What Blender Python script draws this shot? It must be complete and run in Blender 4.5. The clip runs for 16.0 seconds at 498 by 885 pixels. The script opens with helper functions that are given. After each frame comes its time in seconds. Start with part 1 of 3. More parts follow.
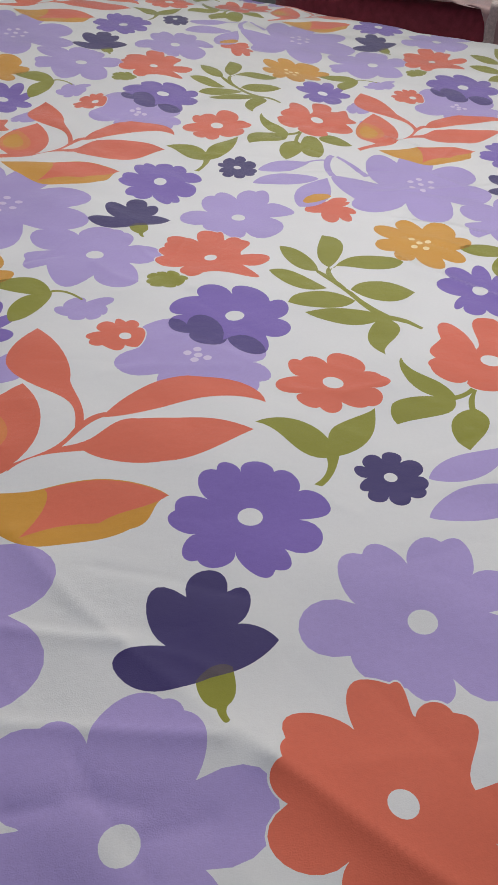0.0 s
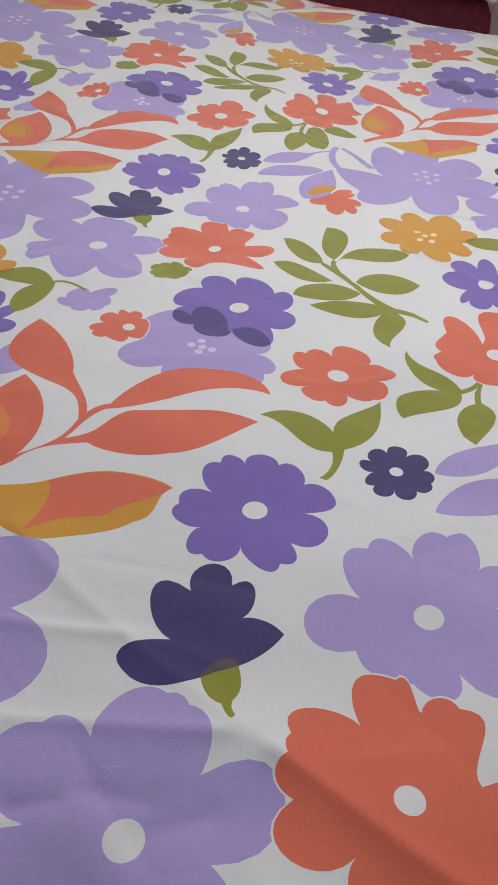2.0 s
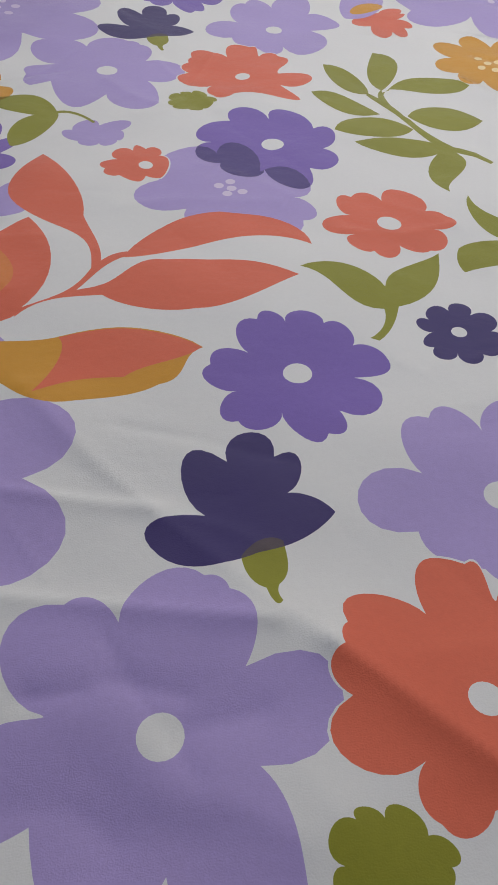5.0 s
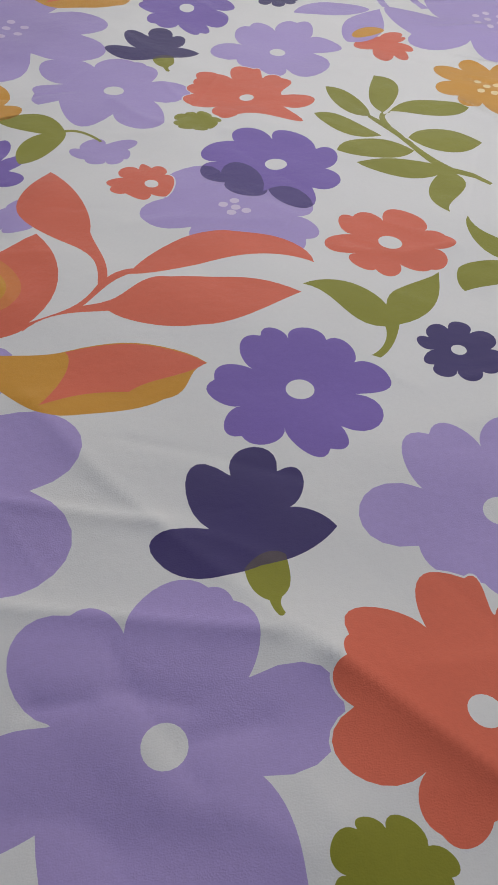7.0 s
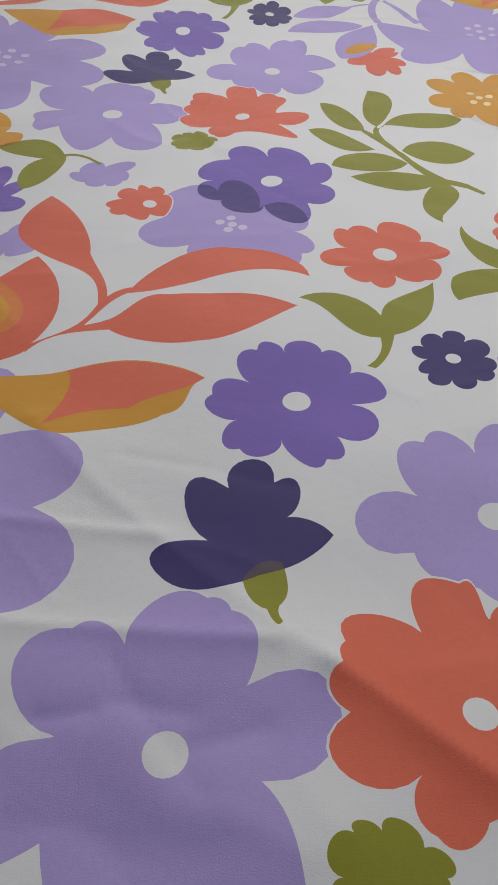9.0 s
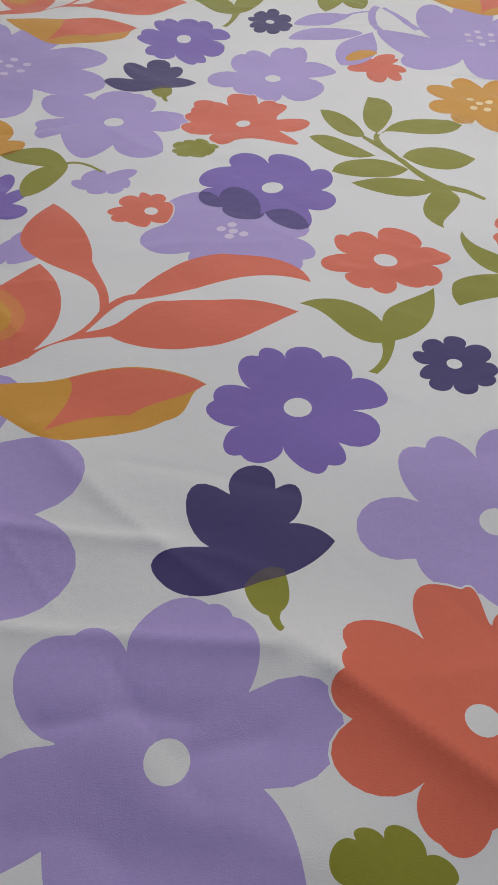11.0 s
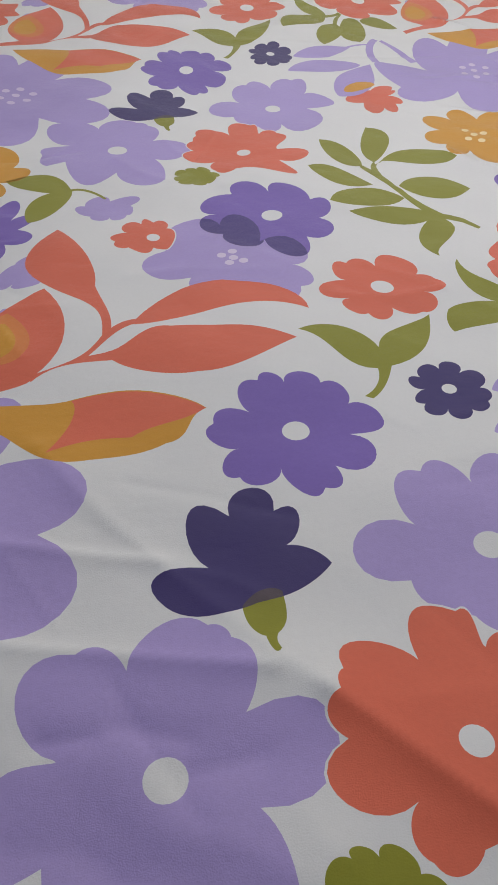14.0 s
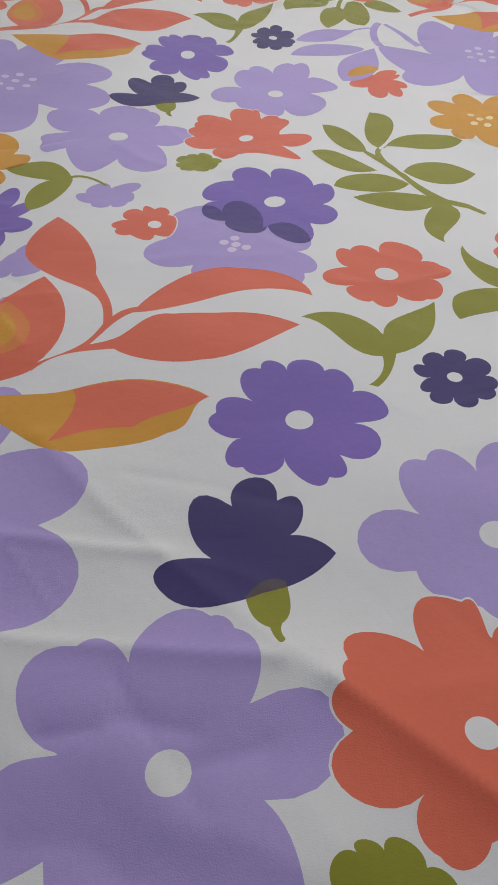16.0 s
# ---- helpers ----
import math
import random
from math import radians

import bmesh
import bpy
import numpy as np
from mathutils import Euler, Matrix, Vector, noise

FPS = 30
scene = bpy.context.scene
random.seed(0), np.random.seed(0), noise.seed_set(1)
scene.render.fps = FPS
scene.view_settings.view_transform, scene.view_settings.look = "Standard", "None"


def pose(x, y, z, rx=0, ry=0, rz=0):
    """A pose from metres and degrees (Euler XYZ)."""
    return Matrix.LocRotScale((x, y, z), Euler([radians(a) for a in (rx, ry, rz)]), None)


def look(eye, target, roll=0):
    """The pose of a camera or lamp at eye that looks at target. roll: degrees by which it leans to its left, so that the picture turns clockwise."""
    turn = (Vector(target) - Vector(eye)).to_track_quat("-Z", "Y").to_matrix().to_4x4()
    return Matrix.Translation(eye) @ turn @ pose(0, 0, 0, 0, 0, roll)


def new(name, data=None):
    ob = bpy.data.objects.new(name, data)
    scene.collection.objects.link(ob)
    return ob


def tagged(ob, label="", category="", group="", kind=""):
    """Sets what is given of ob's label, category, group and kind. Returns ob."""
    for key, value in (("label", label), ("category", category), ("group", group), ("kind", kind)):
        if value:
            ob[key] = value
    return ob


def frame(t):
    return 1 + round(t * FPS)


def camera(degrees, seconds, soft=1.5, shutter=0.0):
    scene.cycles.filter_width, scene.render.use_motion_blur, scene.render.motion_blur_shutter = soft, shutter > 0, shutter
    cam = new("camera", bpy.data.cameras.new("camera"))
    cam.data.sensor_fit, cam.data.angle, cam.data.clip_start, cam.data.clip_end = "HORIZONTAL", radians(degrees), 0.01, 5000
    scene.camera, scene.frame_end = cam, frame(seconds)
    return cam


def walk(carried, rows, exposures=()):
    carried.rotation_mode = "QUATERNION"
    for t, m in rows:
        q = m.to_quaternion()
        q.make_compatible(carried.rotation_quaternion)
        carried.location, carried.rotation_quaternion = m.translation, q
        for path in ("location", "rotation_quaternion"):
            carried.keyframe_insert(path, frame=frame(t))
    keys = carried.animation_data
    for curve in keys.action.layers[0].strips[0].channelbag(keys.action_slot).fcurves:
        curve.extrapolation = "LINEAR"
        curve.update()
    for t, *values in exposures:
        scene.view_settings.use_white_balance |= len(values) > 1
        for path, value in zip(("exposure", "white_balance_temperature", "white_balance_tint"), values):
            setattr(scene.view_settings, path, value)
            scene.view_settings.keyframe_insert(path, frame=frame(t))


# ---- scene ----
from mathutils.geometry import delaunay_2d_cdt

# The bed's top lies about BED metres over the floor; the path is given over the bed.
BED = 0.5
cam = camera(39.44, 16.0, soft=1.4)
ROWS = [  # seconds, x, y, height over the bed, yaw, pitch, roll
    (0.0, 0.0001, 0.0000, 0.3801, -0.00, -41.21, -2.09),
    (0.5, -0.0019, 0.0032, 0.3759, 0.31, -41.68, -2.13),
    (1.0, -0.0020, 0.0018, 0.3773, 0.24, -41.56, -2.21),
    (1.5, -0.0028, 0.0031, 0.3762, 0.26, -41.64, -2.32),
    (2.0, -0.0041, 0.0028, 0.3769, 0.26, -41.76, -2.48),
    (2.5, -0.0080, 0.0073, 0.3656, 0.44, -43.77, -2.40),
    (3.0, -0.0099, 0.0113, 0.3585, 0.58, -45.20, -2.25),
    (3.5, -0.0137, 0.0129, 0.3531, 0.64, -45.92, -2.56),
    (4.0, -0.0155, 0.0238, 0.3363, 0.95, -48.30, -2.33),
    (4.5, -0.0187, 0.0383, 0.3198, 1.19, -51.53, -2.20),
    (7.0, -0.0234, 0.0340, 0.3255, 1.58, -50.38, -2.55),
    (7.5, -0.0206, 0.0343, 0.3283, 1.60, -49.89, -2.06),
    (8.0, -0.0208, 0.0318, 0.3298, 1.43, -49.54, -2.01),
    (8.5, -0.0196, 0.0311, 0.3319, 1.38, -49.51, -1.70),
    (9.0, -0.0149, 0.0292, 0.3322, 1.16, -49.38, -0.90),
    (11.5, -0.0138, 0.0297, 0.3331, 1.19, -48.93, -0.46),
    (12.0, -0.0136, 0.0299, 0.3337, 1.36, -48.81, -0.29),
    (12.5, -0.0107, 0.0263, 0.3381, 1.09, -48.04, 0.05),
    (13.0, -0.0134, 0.0253, 0.3404, 1.35, -47.45, -0.35),
    (13.5, -0.0137, 0.0249, 0.3394, 1.45, -47.32, -0.48),
    (14.0, -0.0140, 0.0250, 0.3407, 1.29, -47.32, -0.83),
    (14.5, -0.0122, 0.0252, 0.3410, 1.14, -47.16, -0.65),
    (15.0, -0.0114, 0.0253, 0.3430, 1.11, -47.13, -0.53),
    (15.5, -0.0121, 0.0251, 0.3426, 1.17, -47.38, -0.55),
    (16.0, -0.0142, 0.0281, 0.3366, 1.39, -48.15, -0.62),
]
walk(cam, [(t, pose(x, y, BED + z, 90 + pitch, roll, yaw)) for t, x, y, z, yaw, pitch, roll in ROWS],
     exposures=[(0.0, 0.06), (2.0, 0.06), (4.5, -0.10), (16.0, -0.08)])

# ---- light ----
world = bpy.data.worlds.new("world")
scene.world = world
world.use_nodes = True
world.node_tree.nodes["Background"].inputs["Color"].default_value = (0.8, 0.87, 1.0, 1)
world.node_tree.nodes["Background"].inputs["Strength"].default_value = 0.05


def area_lamp(name, eye, target, size, size_y, watts, colour, spread=180):
    data = bpy.data.lights.new(name, "AREA")
    data.shape, data.size, data.size_y, data.energy, data.color = "RECTANGLE", size, size_y, watts, colour
    data.spread = radians(spread)
    ob = new(name, data)
    ob.matrix_world = look(eye, target)
    return ob


# an added, unseen narrow beam from above brightens the middle of the bed
area_lamp("mid_bed_fill", (0.60, 1.50, 2.5), (0.30, 0.68, 0.5), 1.2, 0.10, 3.3, (1.0, 0.972, 0.985), 60)
# the room's tube lamp, unseen, by the far wall
area_lamp("tube_lamp", (0.2, 2.6, 2.5), (0.1, 0.7, 0.5), 1.2, 0.10, 36, (1.0, 0.975, 0.91))
# added blue fill behind the camera, no window built; tints the near cloth
area_lamp("near_blue_fill", (-1.2, -1.45, 1.5), (0.0, 0.6, 0.5), 1.0, 1.1, 4.4, (0.30, 0.50, 1.0))


# ---- materials ----
def material(name, colour, rough=0.7, vary=0.08, scale=9.0, weave=0.25, sheen=1.0, threads=1300.0):
    """Cloth: a base colour with blotches at two scales, and the relief of its threads."""
    m = bpy.data.materials.new(name)
    m.use_nodes = True
    nt = m.node_tree
    n, link = nt.nodes, nt.links.new
    b = n["Principled BSDF"]
    b.inputs["Roughness"].default_value = rough
    b.inputs["Specular IOR Level"].default_value = 0.4
    b.inputs["Sheen Weight"].default_value = sheen
    b.inputs["Sheen Roughness"].default_value = 0.37
    co = n.new("ShaderNodeNewGeometry")
    big, fine = n.new("ShaderNodeTexNoise"), n.new("ShaderNodeTexNoise")
    big.inputs["Scale"].default_value, big.inputs["Detail"].default_value = scale, 3.0
    fine.inputs["Scale"].default_value, fine.inputs["Detail"].default_value = 420.0, 2.0
    link(co.outputs["Position"], big.inputs["Vector"])
    link(co.outputs["Position"], fine.inputs["Vector"])
    add = n.new("ShaderNodeMath")
    add.operation = "MULTIPLY_ADD"
    link(fine.outputs["Fac"], add.inputs[0])
    add.inputs[1].default_value = 0.6
    link(big.outputs["Fac"], add.inputs[2])
    ramp = n.new("ShaderNodeMapRange")
    ramp.inputs["From Min"].default_value, ramp.inputs["From Max"].default_value = 0.45, 1.15
    ramp.inputs["To Min"].default_value, ramp.inputs["To Max"].default_value = 1 - vary, 1 + vary
    link(add.outputs[0], ramp.inputs["Value"])
    mul = n.new("ShaderNodeVectorMath")
    mul.operation = "SCALE"
    mul.inputs[0].default_value = colour
    link(ramp.outputs["Result"], mul.inputs["Scale"])
    link(mul.outputs["Vector"], b.inputs["Base Color"])
    mix = n.new("ShaderNodeTexNoise")
    mix.inputs["Scale"].default_value, mix.inputs["Detail"].default_value = threads, 1.0
    link(co.outputs["Position"], mix.inputs["Vector"])
    bump = n.new("ShaderNodeBump")
    bump.inputs["Strength"].default_value, bump.inputs["Distance"].default_value = weave, 0.0005
    link(mix.outputs["Fac"], bump.inputs["Height"])
    soft = n.new("ShaderNodeTexNoise")
    soft.inputs["Scale"].default_value, soft.inputs["Detail"].default_value = 32.0, 3.0
    link(co.outputs["Position"], soft.inputs["Vector"])
    crumple = n.new("ShaderNodeBump")
    crumple.inputs["Strength"].default_value, crumple.inputs["Distance"].default_value = 0.5, 0.0022
    link(soft.outputs["Fac"], crumple.inputs["Height"])
    link(bump.outputs["Normal"], crumple.inputs["Normal"])
    link(crumple.outputs["Normal"], b.inputs["Normal"])
    return m


WHITE = material("white_cotton", (0.71, 0.715, 0.725), vary=0.03)
LAVENDER = material("lavender_print", (0.39, 0.31, 0.63), vary=0.07)
PURPLE = material("purple_print", (0.185, 0.115, 0.44), vary=0.07)
NAVY = material("navy_print", (0.035, 0.021, 0.135), vary=0.08)
INKED = material("olive_over_navy_print", (0.075, 0.055, 0.070), vary=0.08)
DEEP = material("deep_purple_print", (0.066, 0.040, 0.205), vary=0.08)
CORAL = material("coral_print", (0.68, 0.137, 0.075), vary=0.06)
GREEN = material("green_print", (0.245, 0.245, 0.013), vary=0.08)
YELLOW = material("ochre_print", (0.61, 0.29, 0.022), vary=0.07)
ORANGE = material("orange_print", (0.66, 0.21, 0.050), vary=0.07)
PALE = material("pale_lavender_print", (0.66, 0.58, 0.76), vary=0.04)
CREAM = material("cream_print", (0.85, 0.68, 0.40), vary=0.04)
MAROON = material("maroon_velvet", (0.27, 0.032, 0.055), rough=0.7, vary=0.35, scale=60, weave=0.8, sheen=0.4, threads=700)
PINK = material("pink_cloth", (0.50, 0.33, 0.33), vary=0.25, scale=35)
LACE = material("pale_lace", (0.62, 0.52, 0.50), vary=0.3, scale=160)
ROSE = material("rose_print", (0.36, 0.10, 0.13), vary=0.2, scale=30)
PLASTER = material("pale_plaster", (0.26, 0.27, 0.29), rough=0.9, vary=0.06, scale=3, weave=0.05, sheen=0.0)
STONE = material("grey_floor", (0.30, 0.28, 0.26), rough=0.4, vary=0.15, scale=4, weave=0.0, sheen=0.0)
WOOD = material("brown_wood", (0.16, 0.08, 0.04), rough=0.5, vary=0.3, scale=12, weave=0.1, sheen=0.0)
TICKING = material("mattress_cover", (0.45, 0.42, 0.38), vary=0.1)


# ---- building helpers ----
def mesh_object(name, verts, faces, mat, parent=None, label=""):
    me = bpy.data.meshes.new(name)
    me.from_pydata(verts, [], faces)
    me.materials.append(mat)
    me.polygons.foreach_set("use_smooth", [True] * len(me.polygons))
    me.update()
    ob = new(name, me)
    if parent:
        ob.parent = parent
    return tagged(ob, label)


def box(name, lo, hi, mat, kind="structure", label="", category=""):
    bm = bmesh.new()
    bmesh.ops.create_cube(bm, size=1)
    for v in bm.verts:
        v.co = [a + (b - a) * (c + 0.5) for a, b, c in zip(lo, hi, v.co)]
    me = bpy.data.meshes.new(name)
    bm.to_mesh(me)
    me.materials.append(mat)
    return tagged(new(name, me), label, category, kind=kind)


# ---- the room ----
X0, X1, Y0, Y1, TOP = -1.9, 2.5, -1.7, 3.2, 2.8
box("floor", (X0 - .15, Y0 - .15, -.1), (X1 + .15, Y1 + .15, 0), STONE, label="grey stone floor of the bedroom", category="floor")
box("ceiling", (X0 - .15, Y0 - .15, TOP), (X1 + .15, Y1 + .15, TOP + .1), PLASTER, label="pale plaster ceiling of the bedroom", category="ceiling")
box("wall_west", (X0 - .15, Y0, 0), (X0, Y1, TOP), PLASTER, label="plain pale plaster bedroom wall", category="wall")
box("wall_east", (X1, Y0, 0), (X1 + .15, Y1, TOP), PLASTER, label="plain pale plaster bedroom wall", category="wall")
box("wall_south", (X0 - .15, Y0 - .15, 0), (X1 + .15, Y0, TOP), PLASTER, label="plain pale plaster bedroom wall", category="wall")
box("wall_north", (X0 - .15, Y1, 0), (X1 + .15, Y1 + .15, TOP), PLASTER, label="plain pale plaster bedroom wall", category="wall")

# ---- the bed's surface ----
# The bed's own axes: a across, b along, turned against the room by TURNED.
TURNED = radians(13.9)
CA, SA = math.cos(TURNED), math.sin(TURNED)
SAG = [0.0412, 0.001, 0.0283, -0.0171, -0.0023]
# the long fold that crosses the near cloth aslant
FOLD = [(-0.150, 0.318), (-0.114, 0.278), (-0.059, 0.228), (-0.005, 0.183), (0.024, 0.161), (0.050, 0.141), (0.085, 0.113), (0.130, 0.082)]
CREASES = [  # a line of places, height and half-width of a fold
    (FOLD[:5], 0.0016, 0.0200),
    (FOLD[:5], 0.0016, 0.0070),
    (FOLD[4:], 0.0038, 0.0200),
    (FOLD[4:], 0.0032, 0.0070),
    ([(-0.137, 0.180), (-0.109, 0.178), (-0.067, 0.175), (-0.026, 0.172), (0.000, 0.171)], 0.0034, 0.0065),
    ([(-0.153, 0.240), (-0.122, 0.238), (-0.090, 0.235), (-0.062, 0.232)], 0.0030, 0.0060),
    ([(-0.103, 0.133), (-0.084, 0.136)], -0.0026, 0.0060),
    ([(-0.070, 0.141), (-0.040, 0.136)], -0.0030, 0.0090),
    ([(-0.036, 0.121), (-0.008, 0.129)], -0.0030, 0.0090),
    ([(0.191, 0.778), (0.216, 0.750), (0.247, 0.725), (0.290, 0.686)], 0.0034, 0.0070),
    ([(0.207, 0.886), (0.271, 0.869), (0.317, 0.846)], 0.0026, 0.0040),
    ([(0.232, 1.157), (0.251, 1.148), (0.275, 1.132)], 0.0050, 0.0070),
    ([(-0.028, 0.289), (-0.078, 0.300), (-0.117, 0.245)], 0.0000, 0.0090),
    ([(0.054, 0.505), (0.100, 0.503), (0.143, 0.517)], 0.0016, 0.0060),
    ([(-0.121, 0.521), (-0.087, 0.533), (0.003, 0.535)], 0.0016, 0.0080),
    ([(-0.043, 0.098), (-0.017, 0.095), (0.009, 0.084)], 0.0030, 0.0160),
    ([(-0.106, 0.090), (-0.081, 0.092), (-0.062, 0.082)], -0.0030, 0.0140),
    ([(-0.165, 0.734), (-0.139, 0.711), (-0.106, 0.696)], 0.0024, 0.0090),
]
UNDER = 0.38
# many short slight creases left by folding, mostly along two directions
CRUMPLE = random.Random(7)
for k in range(110):
    cx, cy = CRUMPLE.uniform(-0.28, 0.42), 0.05 + 1.15 * CRUMPLE.random() ** 1.4
    way = radians(CRUMPLE.choice((-38, -38, 4, 12, 60)) + CRUMPLE.uniform(-16, 16))
    half = CRUMPLE.uniform(0.012, 0.05) * (1 + cy)
    dx, dy = half * math.cos(way), half * math.sin(way)
    CREASES.append(([(cx - dx, cy - dy), (cx, cy + CRUMPLE.uniform(-0.004, 0.004)), (cx + dx, cy + dy)],
                    CRUMPLE.choice((-1, 1, 1)) * CRUMPLE.uniform(0.0005, 0.0013), CRUMPLE.uniform(0.004, 0.010)))


def bed_axes(x, y):
    return CA * x + SA * y, CA * y - SA * x


def from_bed(a, b):
    return CA * a - SA * b, SA * a + CA * b


def inside(x, y):
    """Metres from the bed's edge inwards, its far corner cut round."""
    a, b = bed_axes(x, y)
    sides = np.stack([1.10 - a, a + 1.0, 2.15 - b, b + 0.15, (2.46 - a - b) * 0.7071])
    k = 0.05
    return -k * np.log(np.exp(-np.clip(sides, -1, 3) / k).sum(axis=0))


def waves(x, y):
    """Soft unevenness of the cloth: a few crossing swells, in metres."""
    z = 0.0018 * np.sin(23 * x + 9 * y + 1.0) * np.sin(11 * y - 7 * x)
    z = z + 0.0014 * np.sin(41 * y - 17 * x + 0.6) * np.sin(19 * x + 5 * y + 2.0)
    z = z + 0.0009 * np.sin(67 * x + 31 * y) * np.sin(53 * y - 29 * x + 1.1)
    return z + 0.0022 * np.sin(9 * x - 4 * y + 0.3) * np.sin(6.5 * y + 0.9)


def height(x, y):
    x, y = np.asarray(x, float), np.asarray(y, float)
    p = np.clip(x / UNDER, -2, 2.4) - 0.2
    q = np.clip(y / UNDER, -0.5, 4.7) - 1.8
    z = BED + UNDER * (SAG[0] * q * q + SAG[1] * q ** 3 + SAG[2] * p * p + SAG[3] * p * q + SAG[4] * q ** 4)
    z = z + waves(x, y)
    shape = z.shape
    x, y, z = x.ravel(), y.ravel(), z.ravel()
    for line, tall, wide in CREASES:
        xs, ys, far = [p[0] for p in line], [p[1] for p in line], 7 * wide
        near = np.flatnonzero((x > min(xs) - far) & (x < max(xs) + far) & (y > min(ys) - far) & (y < max(ys) + far))
        if not len(near):
            continue
        px, py = x[near], y[near]
        best = np.full(len(near), 9.0)
        for (ax, ay), (bx, by) in zip(line, line[1:]):
            dx, dy = bx - ax, by - ay
            s = np.clip(((px - ax) * dx + (py - ay) * dy) / (dx * dx + dy * dy), 0, 1)
            best = np.minimum(best, np.hypot(px - ax - s * dx, py - ay - s * dy))
        z[near] += tall * np.exp(-np.sqrt(best ** 2 + (0.25 * wide) ** 2) / wide)
    x, y, z = x.reshape(shape), y.reshape(shape), z.reshape(shape)
    d = inside(x, y)
    r = 0.07
    t = np.clip(r - d, 0, r * 0.985)
    return z - (r - np.sqrt(r * r - t * t)) + np.minimum(d, 0) * 7.0


def steps(lo, hi, near_lo, near_hi, fine, coarse, bands):
    out, v = [], lo
    while v < hi:
        out.append(v)
        v += bands[2] if bands[0] <= v < bands[1] else fine if near_lo <= v < near_hi else coarse
    return np.array(out + [hi])


GA = steps(-1.07, 1.17, -0.30, 0.62, 0.004, 0.012, (-0.14, 0.22, 0.003))
GB = steps(-0.22, 2.15 + 0.07, 0.02, 1.05, 0.004, 0.010, (0.04, 0.38, 0.003))


A_ALL, B_ALL = np.meshgrid(GA, GB)
Z_ALL = height(*from_bed(A_ALL, B_ALL))


def cloth_normals(x, y):
    e = 0.002
    n = np.stack([(height(x - e, y) - height(x + e, y)) / (2 * e), (height(x, y - e) - height(x, y + e)) / (2 * e), np.ones(len(x))], 1)
    return n / np.linalg.norm(n, axis=1)[:, None]


def cloth_grid():
    x, y = from_bed(A_ALL, B_ALL)
    keep = inside(x, y) > -0.055
    number = -np.ones(A_ALL.shape, int)
    number[keep] = np.arange(keep.sum())
    verts = np.stack([x[keep], y[keep], Z_ALL[keep]], 1)
    p, q, r, t = number[:-1, :-1].ravel(), number[:-1, 1:].ravel(), number[1:, 1:].ravel(), number[1:, :-1].ravel()
    tris = np.concatenate([np.stack([p, q, r], 1), np.stack([p, r, t], 1)])
    return verts.tolist(), tris[(tris >= 0).all(axis=1)].tolist()


def on_cloth(a, b):
    """The height of the cloth's own facets at places in the bed's axes."""
    i = np.clip(np.searchsorted(GA, a) - 1, 0, len(GA) - 2)
    j = np.clip(np.searchsorted(GB, b) - 1, 0, len(GB) - 2)
    s, t = (a - GA[i]) / (GA[i + 1] - GA[i]), (b - GB[j]) / (GB[j + 1] - GB[j])
    z00, z01, z10, z11 = Z_ALL[j, i], Z_ALL[j, i + 1], Z_ALL[j + 1, i], Z_ALL[j + 1, i + 1]
    return np.where(s >= t, z00 + (z01 - z00) * s + (z11 - z01) * t, z00 + (z10 - z00) * t + (z11 - z10) * s)


def smooth_as_cloth(ob):
    co = np.array([v.co[:] for v in ob.data.vertices])
    ob.data.normals_split_custom_set_from_vertices(cloth_normals(co[:, 0], co[:, 1]).tolist())


sheet = mesh_object("bed_sheet", *cloth_grid(), WHITE)
smooth_as_cloth(sheet)
tagged(sheet, "white cotton bed sheet printed with lavender, purple, coral and green flowers", "bed sheet")


def under_sheet(name, top, bottom, inset, mat, label, category):
    """A slab of the bed's outline under the sheet; top is a height or a drop below the cloth."""
    ring = []
    mid = from_bed(0.0, 0.9)
    for k in range(72):
        c, s = math.cos(k * math.tau / 72), math.sin(k * math.tau / 72)
        lo, hi = 0.0, 3.0
        for _ in range(30):
            m = (lo + hi) / 2
            if float(inside(np.array(mid[0] + c * m), np.array(mid[1] + s * m))) > inset:
                lo = m
            else:
                hi = m
        ring.append((c * lo, s * lo))
    verts, faces, rings = [], [], 14
    for f in np.linspace(0.02, 1, rings):
        for c, s in ring:
            x, y = mid[0] + c * f, mid[1] + s * f
            verts.append((x, y, float(height(x, y)) - 0.02 if top is None else top))
    for c, s in ring:
        verts.append((mid[0] + c, mid[1] + s, bottom))
    for r in range(rings):
        for k in range(72):
            faces.append((r * 72 + k, r * 72 + (k + 1) % 72, (r + 1) * 72 + (k + 1) % 72, (r + 1) * 72 + k))
    faces.append(tuple(range(72))[::-1])
    faces.append(tuple(rings * 72 + k for k in range(72)))
    return tagged(mesh_object(name, verts, [f[::-1] for f in faces], mat), label, category)


under_sheet("mattress", None, 0.28, 0.05, TICKING, "thick mattress covered by the printed sheet", "mattress")
under_sheet("divan", 0.28, 0.0, 0.05, WOOD, "low brown wooden divan under the mattress", "divan")

